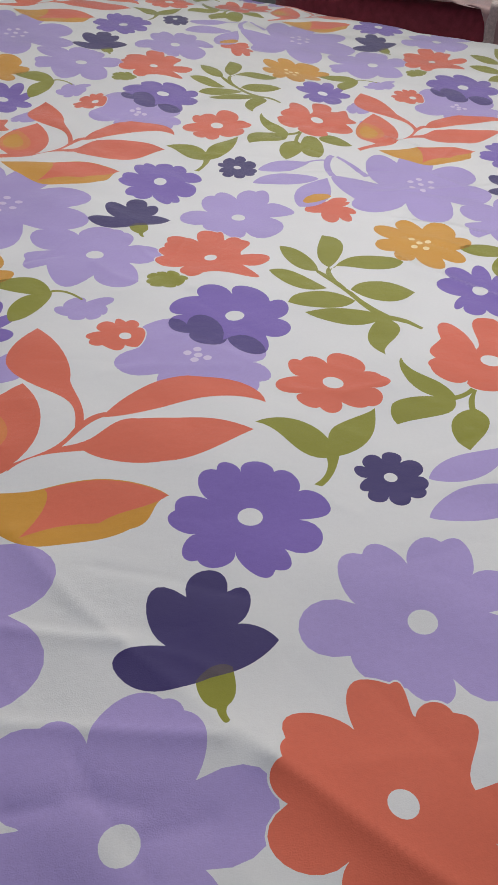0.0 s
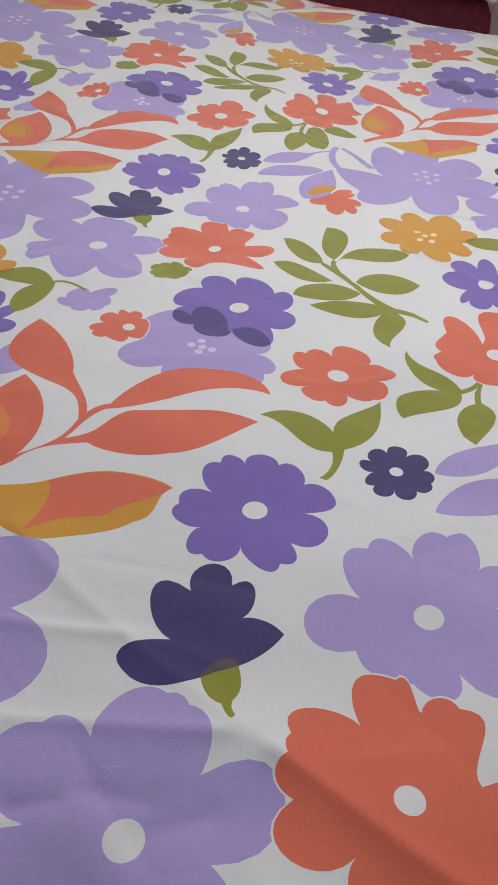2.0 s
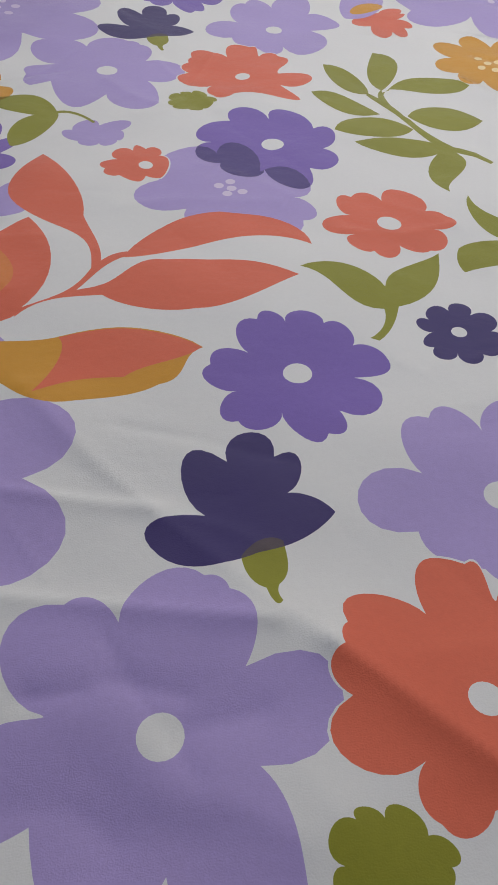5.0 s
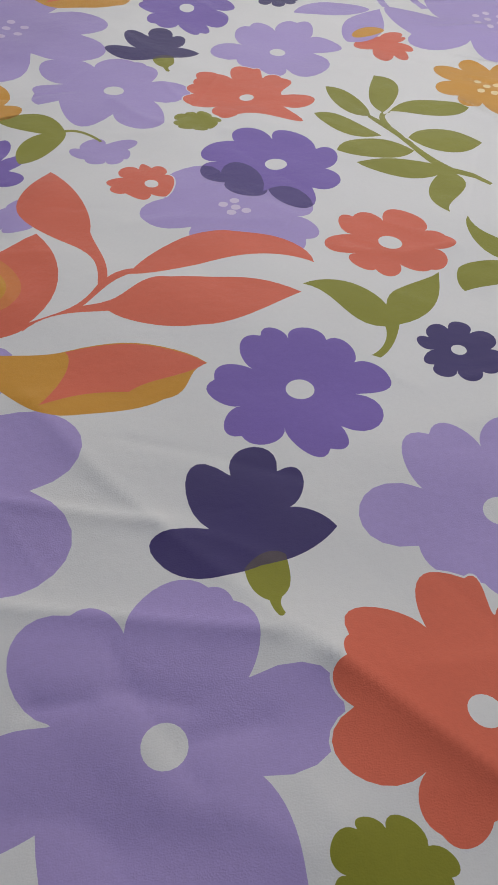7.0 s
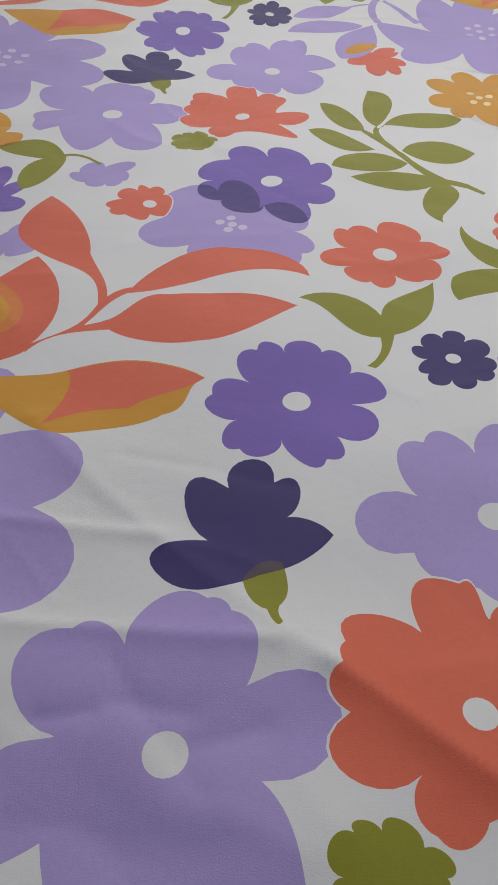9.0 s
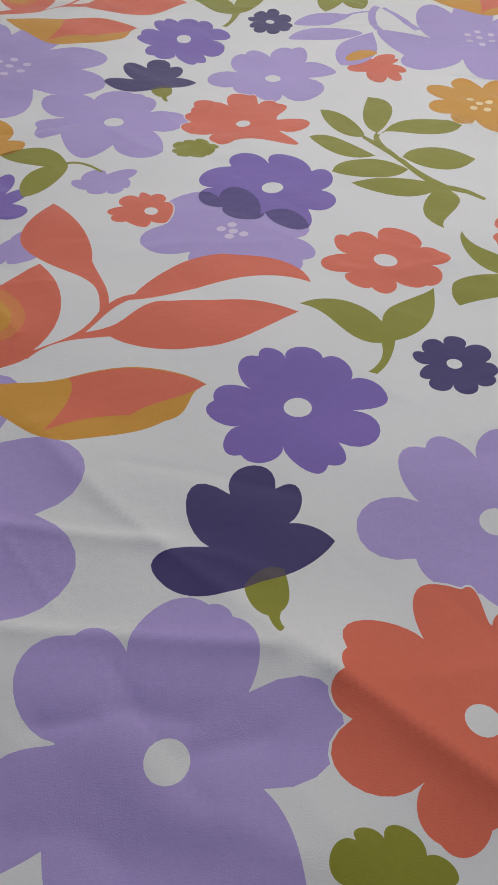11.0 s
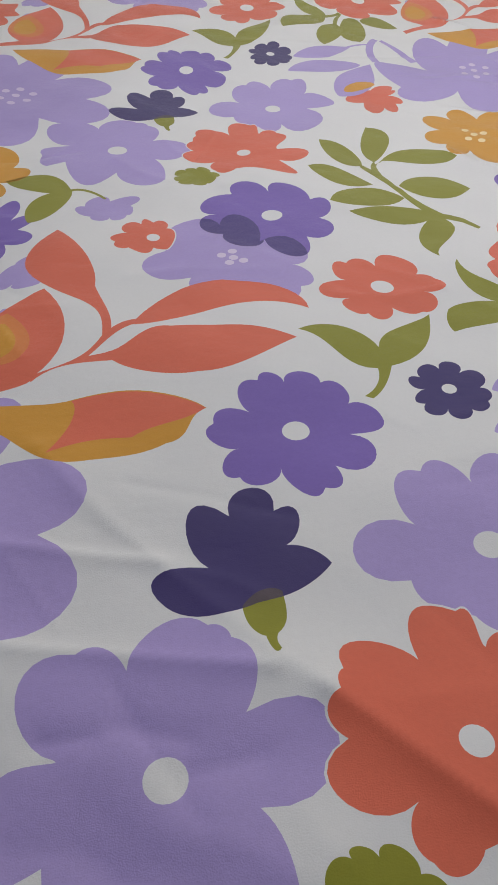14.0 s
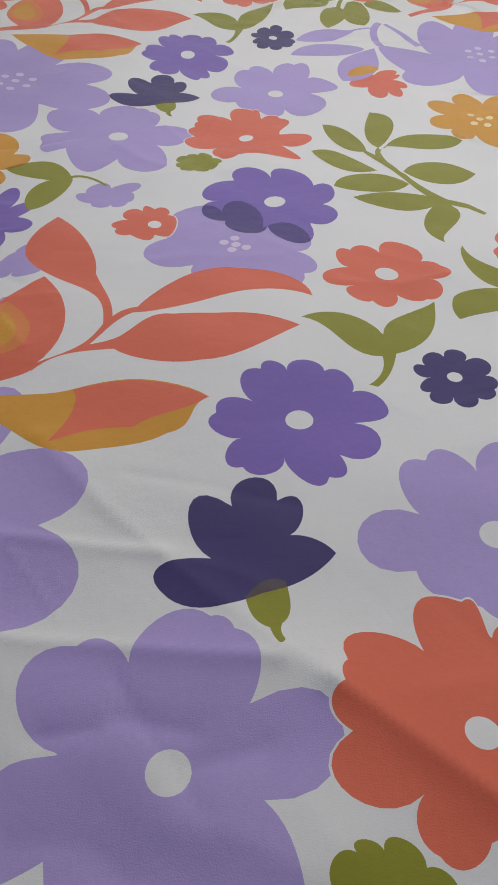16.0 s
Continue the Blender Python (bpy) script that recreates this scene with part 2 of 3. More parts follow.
# ---- the print ----
# One repeat of the print lies U across and V along from the next; STRETCH_* tell how the laid cloth is pulled.
U, V = (0.5367, 0.1330), (-0.1257, 0.6276)
STRETCH_NEAR = [(-0.04, 0.12, -3.7, 0.3), (0.09, 0.14, -0.7, -0.6), (0.12, 0.25, -1.6, 0.4), (0.25, 0.59, -2.7, -25.1), (-0.17, 0.75, 3.0, 9.9), (-0.03, 0.77, 2.3, -2.4), (0.23, 0.82, -1.4, -2.1), (-0.29, 0.86, -12.8, 3.1), (-0.00, 0.88, 2.0, -3.8), (-0.14, 0.92, 9.4, -27.1), (-0.11, 0.97, -11.0, 17.8), (-0.17, 0.99, 9.9, 1.0), (0.24, 0.99, 15.7, 2.8), (-0.00, 1.01, -1.8, 12.4), (-0.05, 1.05, 6.5, -9.8), (-0.11, 1.07, -10.8, -11.1), (-0.03, 1.15, -3.7, 4.9), (-0.16, 1.19, 13.9, 0.6), (0.02, 1.20, -0.6, 32.1), (-0.23, 1.21, -19.3, 20.7)]
STRETCH_FAR = [(0.13, 1.22, 2.3, -14.0), (-0.32, 1.22, 14.5, -28.9), (-0.13, 1.27, -7.7, 1.1), (0.38, 1.32, 9.0, -18.5), (0.15, 1.33, -4.2, 10.6), (-0.29, 1.37, 9.8, 5.6), (0.41, 1.40, -9.6, 6.1), (0.10, 1.45, -9.3, -6.4), (-0.42, 1.49, -5.2, -24.5), (-0.13, 1.50, 3.5, -1.6), (0.24, 1.51, 12.4, -21.4), (0.38, 1.53, -2.4, 3.1), (-0.27, 1.54, -9.7, -14.7), (-0.24, 1.59, 10.9, -3.6), (0.12, 1.62, -6.3, -3.5), (-0.13, 1.64, -17.7, 15.2), (0.41, 1.64, 0.6, 9.0), (0.30, 1.73, -2.2, 19.3), (0.41, 1.77, -7.6, -13.6)]
PULL = np.array(STRETCH_NEAR + STRETCH_FAR)


def laid(x, y):
    """Where a place of the even print lies on the stretched cloth."""
    g = np.exp(-((x[:, None] - PULL[:, 0]) ** 2 + (y[:, None] - PULL[:, 1]) ** 2) / (2 * 0.085 ** 2))
    return x + g @ PULL[:, 2] / 1000, y + g @ PULL[:, 3] / 1000


def drape(name, outline, mat, parent, layer, shift, within=None):
    """A printed area: an outline in centimetres filled on the cloth's own grid; within: a second outline that it must lie in too."""
    o = np.array(outline) / 100 + shift
    x, y = laid(o[:, 0], o[:, 1])
    if inside(x, y).min() < -0.02:
        return None
    a, b = bed_axes(x, y)
    if (a * np.roll(b, -1) - b * np.roll(a, -1)).sum() < 0:
        a, b = a[::-1], b[::-1]
    n = len(a)
    i0, i1 = np.searchsorted(GA, a.min()) - 1, np.searchsorted(GA, a.max()) + 1
    j0, j1 = np.searchsorted(GB, b.min()) - 1, np.searchsorted(GB, b.max()) + 1
    A, B = A_ALL[j0:j1, i0:i1], B_ALL[j0:j1, i0:i1]
    hit = np.zeros(A.shape, bool)
    for k in range(n):
        if b[k] != b[k - 1]:
            hit ^= ((b[k - 1] > B) != (b[k] > B)) & (A < a[k - 1] + (B - b[k - 1]) * (a[k] - a[k - 1]) / (b[k] - b[k - 1]))
    # the cloth's facets that the area touches
    cell_a, cell_b = np.searchsorted(GA[i0:i1], a) - 1, np.searchsorted(GB[j0:j1], b) - 1
    for da in (0, 1):
        for db in (0, 1):
            hit[np.clip(cell_b + db, 0, A.shape[0] - 1), np.clip(cell_a + da, 0, A.shape[1] - 1)] = True
    wide = hit.copy()
    wide[1:] |= hit[:-1]
    wide[:-1] |= hit[1:]
    wide[:, 1:] |= wide[:, :-1].copy()
    wide[:, :-1] |= wide[:, 1:].copy()
    number = -np.ones(A.shape, int)
    number[wide] = n + np.arange(wide.sum())
    pts = [Vector(p) for p in zip(a, b)] + [Vector(p) for p in zip(A[wide], B[wide])]
    rims = [(a, b)]
    edges = np.concatenate([np.stack([u.ravel(), w.ravel()], 1) for u, w in (
        (number[:, :-1], number[:, 1:]), (number[:-1], number[1:]), (number[:-1, :-1], number[1:, 1:]))])
    edges = edges[(edges >= 0).all(axis=1)].tolist()
    edges += [(k - 1 if k else n - 1, k) for k in range(n)]
    if within is not None:
        o = np.array(within) / 100 + shift
        a2, b2 = bed_axes(*laid(o[:, 0], o[:, 1]))
        first, m = len(pts), len(a2)
        pts += [Vector(p) for p in zip(a2, b2)]
        edges += [(first + (k - 1) % m, first + k) for k in range(m)]
        rims.append((a2, b2))
    co, _, faces, _, _, _ = delaunay_2d_cdt(pts, edges, [], 0, 1e-5)
    # keep the facets round whose middle the outline winds
    flat_co, tri = np.array([tuple(c) for c in co]), np.array([f[:3] for f in faces])
    ma, mb = flat_co[tri].mean(axis=1).T
    kept = np.ones(len(tri), bool)
    for ra, rb in rims:
        wind = np.zeros(len(tri), int)
        for k in range(len(ra)):
            a0, b0, a1, b1 = ra[k - 1], rb[k - 1], ra[k], rb[k]
            turn = (a1 - a0) * (mb - b0) - (ma - a0) * (b1 - b0)
            wind += ((b0 <= mb) & (b1 > mb) & (turn > 0)).astype(int) - ((b0 > mb) & (b1 <= mb) & (turn < 0)).astype(int)
        kept &= wind != 0
    faces = tri[kept].tolist()
    if not faces:
        return None
    used = sorted({i for f in faces for i in f})
    again = {old: k for k, old in enumerate(used)}
    co = np.array([tuple(co[i]) for i in used])
    x, y = from_bed(co[:, 0], co[:, 1])
    z = on_cloth(co[:, 0], co[:, 1]) + 0.00003 + 0.00002 * layer
    flat = []
    for f in faces:
        f = [again[i] for i in f[:3]]
        p, q, r = (co[i] for i in f)
        area = (q[0] - p[0]) * (r[1] - p[1]) - (q[1] - p[1]) * (r[0] - p[0])
        flat.append(f if area > 0 else f[::-1])
    ob = mesh_object(name, np.stack([x, y, z], 1).tolist(), flat, mat, parent)
    smooth_as_cloth(ob)
    return ob


def polar(angle, reach):
    return np.array((math.cos(radians(angle)) * reach, math.sin(radians(angle)) * reach))


def round_spot(c, r, n=20, squash=1.0):
    return [(c[0] + r * math.cos(k * math.tau / n), c[1] + squash * r * math.sin(k * math.tau / n)) for k in range(n)]


PRINTS = []


def arcs(bows, n=11):
    """A closed line of bows, each from the last one's end: its two pulls and its end, in centimetres."""
    out, start = [], np.array(bows[-1][4:])
    for bow in bows:
        one, two, end = np.array(bow[:2]), np.array(bow[2:4]), np.array(bow[4:])
        for i in range(n):
            t = i / n
            out.append((1 - t) ** 3 * start + 3 * t * (1 - t) ** 2 * one + 3 * t * t * (1 - t) * two + t ** 3 * end)
        start = end
    return out


def figure(name, mat, bows, more, layer=0):
    """A printed leaf or branch: its first area, and more areas laid over it, each of bows."""
    small = [(part, arcs(b), m, rise) for part, m, rise, b in more]
    PRINTS.append((name, mat, layer, arcs(bows), small))


def flower(name, mat, centre, eye, petals, layer=0, pointed=(), dots=(), dot=0.0, full=1.12):
    """Petals: angle and reach of each tip, then of the gap after it, going round; in degrees and centimetres.
    Or, for petals with a shape of their own, the bows of their edges from the centre."""
    centre = np.array(centre)
    line = [centre + p for p in arcs(petals)] if len(petals[0]) == 6 else []
    for k, petal in enumerate(petals):
        if len(petal) == 6:
            break
        ta, tr, na, nr = petal
        start, end, tip = polar(*petals[k - 1][2:]), polar(na, nr), polar(ta, tr)
        m, w = (tip - (start + end) / 8) * 4 / 3, (end - start) * 0.5 * (0.25 if k in pointed else full)
        n = 12
        for i in range(n):
            t = i / n
            line.append(centre + (1 - t) ** 3 * start + 3 * t * (1 - t) ** 2 * (m - w) + 3 * t * t * (1 - t) * (m + w) + t ** 3 * end)
    small = []
    if mat is CORAL:  # the unprinted margin round the coral screens
        away = [p - centre for p in line]
        small.append(("print_margin", [centre + d * (1 + 0.13 / max(np.hypot(*d), 1.0)) for d in away], WHITE, -0.5))
    if eye:
        small.append(("flower_centre", round_spot(centre, eye), WHITE, 2))
    for d in dots:
        small.append(("stamen_dot", round_spot(centre + d, dot, 10), CREAM if mat is YELLOW else PALE, 2))
    PRINTS.append((name, mat, layer, line, small))


def leaf_outline(base, tip, one, other, blunt=0.75):
    """A leaf from base to tip; one, other: each side's greatest distance from that line and where along it it lies."""
    base, tip = np.array(base), np.array(tip)
    axis = tip - base
    nrm = np.array((-axis[1], axis[0])) / np.hypot(*axis)
    bend, half = (one[0] + other[0]) / 2, (one[0] - other[0]) / 2
    s = min(max((one[1] + other[1]) / 2, 0.3), 0.7)
    p = blunt if s <= 0.5 else blunt * s / (1 - s)
    q = p * (1 - s) / s
    left, right = [], []
    for t in np.concatenate([[0], 0.5 - 0.5 * np.cos(np.linspace(0.15, math.pi - 0.15, 18)), [1]]):
        w = half * (t / s) ** p * ((1 - t) / (1 - s)) ** q
        mid = base + axis * t + nrm * bend * (t / s) ** (s / (1 - s)) * (1 - t) / (1 - s) if s < 0.5 else base + axis * t + nrm * bend * (t / s) * ((1 - t) / (1 - s)) ** ((1 - s) / s)
        left.append(mid + nrm * w)
        right.append(mid - nrm * w)
    return left + right[-2:0:-1]


def stem_outline(a, m, b, w0, w1):
    a, m, b = np.array(a), np.array(m), np.array(b)
    c = 2 * m - (a + b) / 2
    left, right = [], []
    for t in np.linspace(0, 1, 9):
        p = (1 - t) ** 2 * a + 2 * t * (1 - t) * c + t * t * b
        d = 2 * (1 - t) * (c - a) + 2 * t * (b - c)
        nrm = np.array((-d[1], d[0])) / max(np.hypot(*d), 1e-6) * (w0 + (w1 - w0) * t) / 2
        left.append(p + nrm)
        right.append(p - nrm)
    return left + right[::-1]


def sprig(name, mat, leaves, stems, layer=0, patch=None, blunt=0.75):
    first = leaf_outline(*(*leaves[0], blunt)[:5])
    small = [("leaf", leaf_outline(*l), mat, 0.7 + 0.35 * k) for k, l in enumerate(leaves[1:])]
    small += [("stem", stem_outline(*s), mat, 0.35 + 0.12 * k) for k, s in enumerate(stems)]
    if patch:
        small.append(("ochre_patch", leaf_outline(*patch, blunt=0.45), YELLOW, 3))
    PRINTS.append((name, mat, layer, first, small))


flower("lavender_flower", LAVENDER, (37.17, 36.87), 0.00, [(124, 10.39, 103, 7.83), (76, 12.43, 60, 6.12), (31, 10.4, 4, 7.46), (-24, 10.8, -57, 6.5), (-85, 12.1, -114, 6.97), (-130, 11.96, -150, 10.8), (171, 11.88, 178, 5.74)], layer=0, pointed=(6,), dots=[(0.04, 0.19), (-1.29, 1.00), (0.13, 1.86), (1.74, 1.07), (-1.42, -1.07), (1.46, -0.77), (-0.02, -1.98)], dot=0.46)
flower("lavender_flower", LAVENDER, (-3.50, 55.51), 0.0, [(-8.55, 5.34, -1.21, 10.9, -1.06, 3.51), (-3.45, 9.74, 3.01, 8.98, 2.29, 2.94), (5.15, 6.5, 9.02, -0.68, 4.53, -1.46), (6.44, -0.35, 8.16, -3.57, 5.83, -3.96), (6.24, -6.49, 2.32, -7.23, 1.16, -5.34), (-0.4, -7.06, -4.19, -6.42, -3.39, -3.53), (-7.1, -4.84, -9.7, -1.1, -6.03, 0.97)], layer=0, dots=[(-1.03, 0.16), (-0.12, 0.86), (0.03, -0.19), (-0.28, -1.02), (0.93, -0.65)], dot=0.42)
flower("lavender_flower", LAVENDER, (-4.30, 11.85), 0.99, [(-7.97, 2.02, -8.69, 6.04, -5.12, 5.69), (-4.29, 6.67, -2.97, 5.74, -2.46, 4.88), (-2.59, 6.68, -0.44, 8.86, 1.22, 7.44), (1.74, 7.61, 2.3, 7.23, 2.45, 6.72), (4.2, 6.32, 3.96, 4.22, 3.34, 3), (8.45, 6.16, 8.88, -1.31, 4.02, -1.04), (5.28, -2.07, 5.49, -3.79, 5.65, -5.31), (4.66, -7.37, 1.1, -7.19, 0.66, -4.84), (-1.85, -9.99, -3.99, -6.11, -4.66, -3.36), (-5.21, -3.74, -5.79, -4.04, -6.39, -4.31), (-7.31, -3.74, -7.44, -2.88, -7.2, -1.88), (-9.22, 1.42, -2.89, 0.16, -5.61, 0.91)], layer=0)
flower("lavender_flower", LAVENDER, (12.25, 24.90), 0.91, [(-5.14, 2.36, -5.56, 6.34, -3.1, 5.53), (-2.53, 7.65, -0.43, 6.02, -0.11, 4.74), (-0.3, 6.08, 1.19, 8.05, 2.5, 6.72), (4.68, 8.23, 4.55, 4.79, 3.96, 3.77), (4.76, 4.47, 5.84, 4.14, 6.56, 3.58), (9.28, 1.27, 5.57, 0.98, 4.15, 0.57), (8.8, -0.79, 3.23, -8.86, 0.91, -4.04), (0.96, -4.69, 0.83, -5.26, 0.27, -5.61), (-0.57, -5.83, -1.38, -5.27, -1.73, -4.57), (-2.89, -4.09, -4.54, -4.17, -4.69, -2.41), (-9.05, -3.59, -8.51, 3.27, -4.02, 1.33)], layer=0)
flower("lavender_flower", LAVENDER, (-15.98, 63.26), 0.00, [(-165, 2.92, 177, 2.11), (124, 2.42, 90, 1.43), (49, 3.61, 27, 2.26), (-2, 2.46, -22, 2.16), (-55, 2.45, -70, 1.68), (-96, 2.44, -124, 2.15)], layer=0)
flower("lavender_flower", LAVENDER, (-20.62, 52.11), 0.00, [(-160, 2.43, 144, 1.58), (93, 2.45, 64, 2.43), (18, 2.25, -40, 1.95), (-85, 2.51, -111, 2.14), (-124, 3.24, -141, 2.62)], layer=0)
flower("lavender_bud", LAVENDER, (-19.92, 42.14), 0.00, [(110, 4.44, 82, 2.06), (54, 4.32, -20, 2.38), (-77, 5.06, -120, 1.68)], layer=0)
sprig("lavender_sprig", LAVENDER, [
    ((22.99, 43.11), (15.31, 38.51), (1.85, 0.69), (-1.13, 0.52)),
    ((23.50, 37.24), (14.48, 34.08), (1.46, 0.57), (-2.13, 0.42)),
    ((20.50, 28.75), (24.75, 37.85), (1.86, 0.27), (-2.47, 0.5))], [((22.49, 42.83), (23.91, 43.61), (25.52, 43.93), 0.41, 0.34), ((25.59, 38.78), (25.13, 42.43), (26.22, 45.85), 1.02, 0.81), ((26.93, 45.66), (28.68, 42.78), (30.22, 39.61), 0.53, 0.96)], layer=0, patch=((21.15, 29.95), (24.74, 32.44), (0.94, 0.68), (-0.75, 0.34)))
flower("coral_flower", CORAL, (8.99, 13.76), 0.76, [(-6.41, 0.46, -6.73, 1.58, -5.69, 2.15), (-5.85, 2.52, -5.82, 3.07, -5.46, 3.32), (-6.44, 5.72, -2.64, 5.19, -1.76, 4.04), (-2.38, 6.1, -1.95, 8.06, 0.58, 6.91), (1.66, 7.78, 1.25, 4.81, 1.61, 4.81), (1.87, 5.81, 3.28, 6, 3.61, 4.97), (6.42, 4.58, 2.98, 2.07, 3.66, 0.74), (9.43, 3.13, 7.13, -3.09, 3.88, -1.78), (9.56, -8.03, 2, -2.48, -0.62, -4.29), (-0.89, -5.03, -2.07, -5.72, -2.64, -4.8), (-3.56, -4.42, -3.48, -3.14, -2.87, -2.56), (-5, -4.35, -8.11, -1.64, -5.49, -0.05)], layer=1)
flower("coral_flower", CORAL, (9.17, 52.08), 0.97, [(-4.37, 0.86, -4.52, 4.51, -2.79, 3.37), (-2.22, 4.68, -0.74, 4.14, -0.3, 3.17), (-0.38, 5.83, 1.83, 5.66, 3.05, 4.01), (3.35, 3.38, 3.48, 2.75, 3.08, 2.15), (3.7, 2.29, 4.25, 2.24, 4.6, 1.65), (6.51, 0.88, 4.48, -0.75, 3.32, -0.6), (5.09, -0.48, 4.27, -3.79, 2.82, -3.38), (2.09, -4.04, 1.04, -3.51, 0.5, -2.91), (0.79, -4.37, -0.77, -5.58, -1.53, -3.97), (-2.55, -4.98, -4.67, -2.25, -2.82, -2.03), (-5.81, -2.75, -6.48, 0.58, -3.08, 0.68)], layer=1)
flower("coral_flower", CORAL, (12.54, 121.10), 1.0, [(-6.7, -1.43, -6.12, -0.91, -5.47, -0.42), (-6.56, 0.99, -4.87, 2.17, -4.2, 3.24), (-4.55, 8.8, -0.76, 6.35, -0.96, 1.88), (0.73, 3.47, -1.85, 8.74, 2.38, 7.49), (3.37, 6.46, 3.13, 5.25, 2.65, 4.01), (4.51, 3.8, 5.64, 7.07, 5.44, 2.98), (5.16, 1.02, 8.54, 0.93, 4.64, -0.15), (7.55, -2.94, 3.17, -4.02, 1.14, -3.61), (2.79, -6.66, -4.62, -6.36, -3.2, -4.02), (-4.5, -5.72, -6.52, -3.79, -6.31, -2.25)], layer=2)
flower("coral_flower", CORAL, (-10.89, 58.45), 0.6, [(-3.86, 1.13, -2.63, 3.49, -1.39, 2.2), (-1.6, 3.48, -1.23, 3.59, -0.36, 2.68), (0.25, 3.94, 1.48, 2.61, 0.91, 1.83), (2.29, 2.32, 2.02, -1.06, 1.42, -1.7), (1.01, -1.83, 0.6, -1.78, 0.21, -1.59), (0.11, -3.36, -1.31, -2.34, -1.95, -1.89), (-2.53, -2.39, -3.66, -1.78, -3.24, -1.04), (-4.62, -0.33, -3.17, 0.53, -2.49, 0.56)], layer=1)
flower("coral_flower", CORAL, (25.05, 28.52), 0.00, [(-178, 3.83, 111, 2.18), (73, 3.54, 52, 2.45), (38, 2.53, 31, 1.29), (-14, 2.77, -37, 2.34), (-64, 4.16, -77, 2.38), (-102, 4.02, -150, 2.0)], layer=1)
flower("purple_flower", PURPLE, (1.50, 34.05), 0.92, [(-5.84, 2.14, -4.25, 2.23, -3.1, 1.62), (-4.08, 2.3, -4.68, 5.24, -2.63, 4.79), (-2.66, 6.31, -0.87, 5.51, -0.77, 4.57), (-1.07, 6.22, 1.76, 6.09, 1.81, 4.7), (2.97, 5.7, 4.19, 3.83, 3.65, 2.82), (4.42, 3.33, 5.36, 2.68, 5.69, 1.98), (6.6, 0.09, 4.78, 0.13, 3.57, -0.06), (6.29, -0.32, 5.24, -4.77, 2.45, -3.14), (2.97, -4.03, 3.17, -5.32, 1.72, -5.02), (1.32, -6.95, -1.01, -4.48, -0.98, -3.47), (-0.81, -4.84, -2.93, -5.41, -3.52, -4.22), (-5.17, -4.79, -4.82, -2.04, -3.69, -1.79), (-4.77, -2.27, -6.84, -0.55, -5.46, 0.41)], layer=1)
flower("purple_flower", PURPLE, (-0.17, 63.41), 1.01, [(165, 7.13, 138, 5.48), (118, 6.73, 96, 4.33), (78, 6.04, 38, 4.72), (23, 6.17, -5, 4.53), (-26, 6.35, -51, 5.12), (-74, 7.95, -98, 4.64), (-114, 6.66, -140, 5.8), (-163, 7.05, -179, 5.4)], layer=2)
flower("purple_flower", PURPLE, (40.10, 8.19), 0.87, [(169, 4.68, 141, 3.72), (113, 5.63, 89, 3.81), (74, 6.14, 50, 3.12), (44, 5.31, 17, 3.15), (-7, 4.65, -33, 3.02), (-66, 5.07, -95, 3.66), (-114, 4.92, -131, 4.05), (-139, 4.99, -157, 2.58)], layer=1)
flower("navy_flower", NAVY, (12.41, 38.78), 0.53, [(-2.85, -0.49, -3.3, 1.84, -1.87, 1.2), (-2.48, 2.08, -1.04, 3.45, -0.38, 2.22), (-0.44, 3.79, 1.93, 3.26, 1.04, 1.81), (2.41, 2.99, 3.34, 0.82, 2.11, 0.08), (2.93, 0.01, 2.95, -1.13, 2.35, -1.47), (2.66, -2.21, 1.69, -2.95, 1.12, -2.34), (1.18, -3.73, -0.79, -3.67, -0.48, -2.24), (-0.75, -3.68, -2.69, -2.99, -1.92, -1.74), (-3.23, -1.86, -2.27, -0.15, -1.66, -0.09)], layer=1)
flower("navy_tulip", NAVY, (-1.57, 23.89), 0.0, [(-3.83, 0.25, -4.34, 5.49, -0.93, 2.79), (-1.83, 5.4, 1.88, 6.15, 1.67, 3.3), (3.59, 4.71, 3.51, 1.41, 2.42, 0.69), (3.36, 0.86, 4.39, 0.39, 4.93, -0.38), (4.03, -1.77, 2.55, -2.74, 0.97, -3.18), (-0.42, -3.98, -2.35, -4.61, -3.8, -3.54), (-6.2, -1.59, -3.59, -0.89, -1.82, -0.92)], layer=1.5)
figure("green_calyx", GREEN, [(-1.28, 19.73, -0.94, 18.79, -0.13, 18.63), (-0.12, 18.53, 0.37, 17.26, 0.64, 18), (0.42, 18.29, 0.35, 18.6, 0.48, 18.95), (1.17, 19.65, 0.82, 20.72, 0.65, 21.54), (-0.17, 22.09, -1.1, 21.13, -1.4, 20.44)], [], layer=1)
flower("yellow_flower", YELLOW, (35.14, 18.98), 0.00, [(138, 7.02, 119, 4.52), (104, 6.54, 78, 4.24), (55, 6.41, 18, 4.95), (2, 6.59, -23, 4.55), (-41, 6.39, -59, 4.27), (-79, 6.27, -106, 3.57), (-122, 5.52, -147, 3.92), (-178, 5.46, 162, 3.84)], layer=1, dots=[(-0.86, 1.04), (1.09, 0.27), (-0.75, -0.95), (0.64, -1.37), (0.00, 0.00)], dot=0.42)
flower("green_flower", GREEN, (4.35, 7.54), 0.00, [(115, 2.11, 94, 1.56), (71, 2.11, 36, 1.76), (16, 2.46, 1, 2.09), (-23, 2.06, -40, 1.66), (-68, 1.86, -95, 1.51), (-122, 2.1, -142, 1.97), (-163, 2.26, -178, 1.71), (157, 2.39, 129, 1.87)], layer=1)
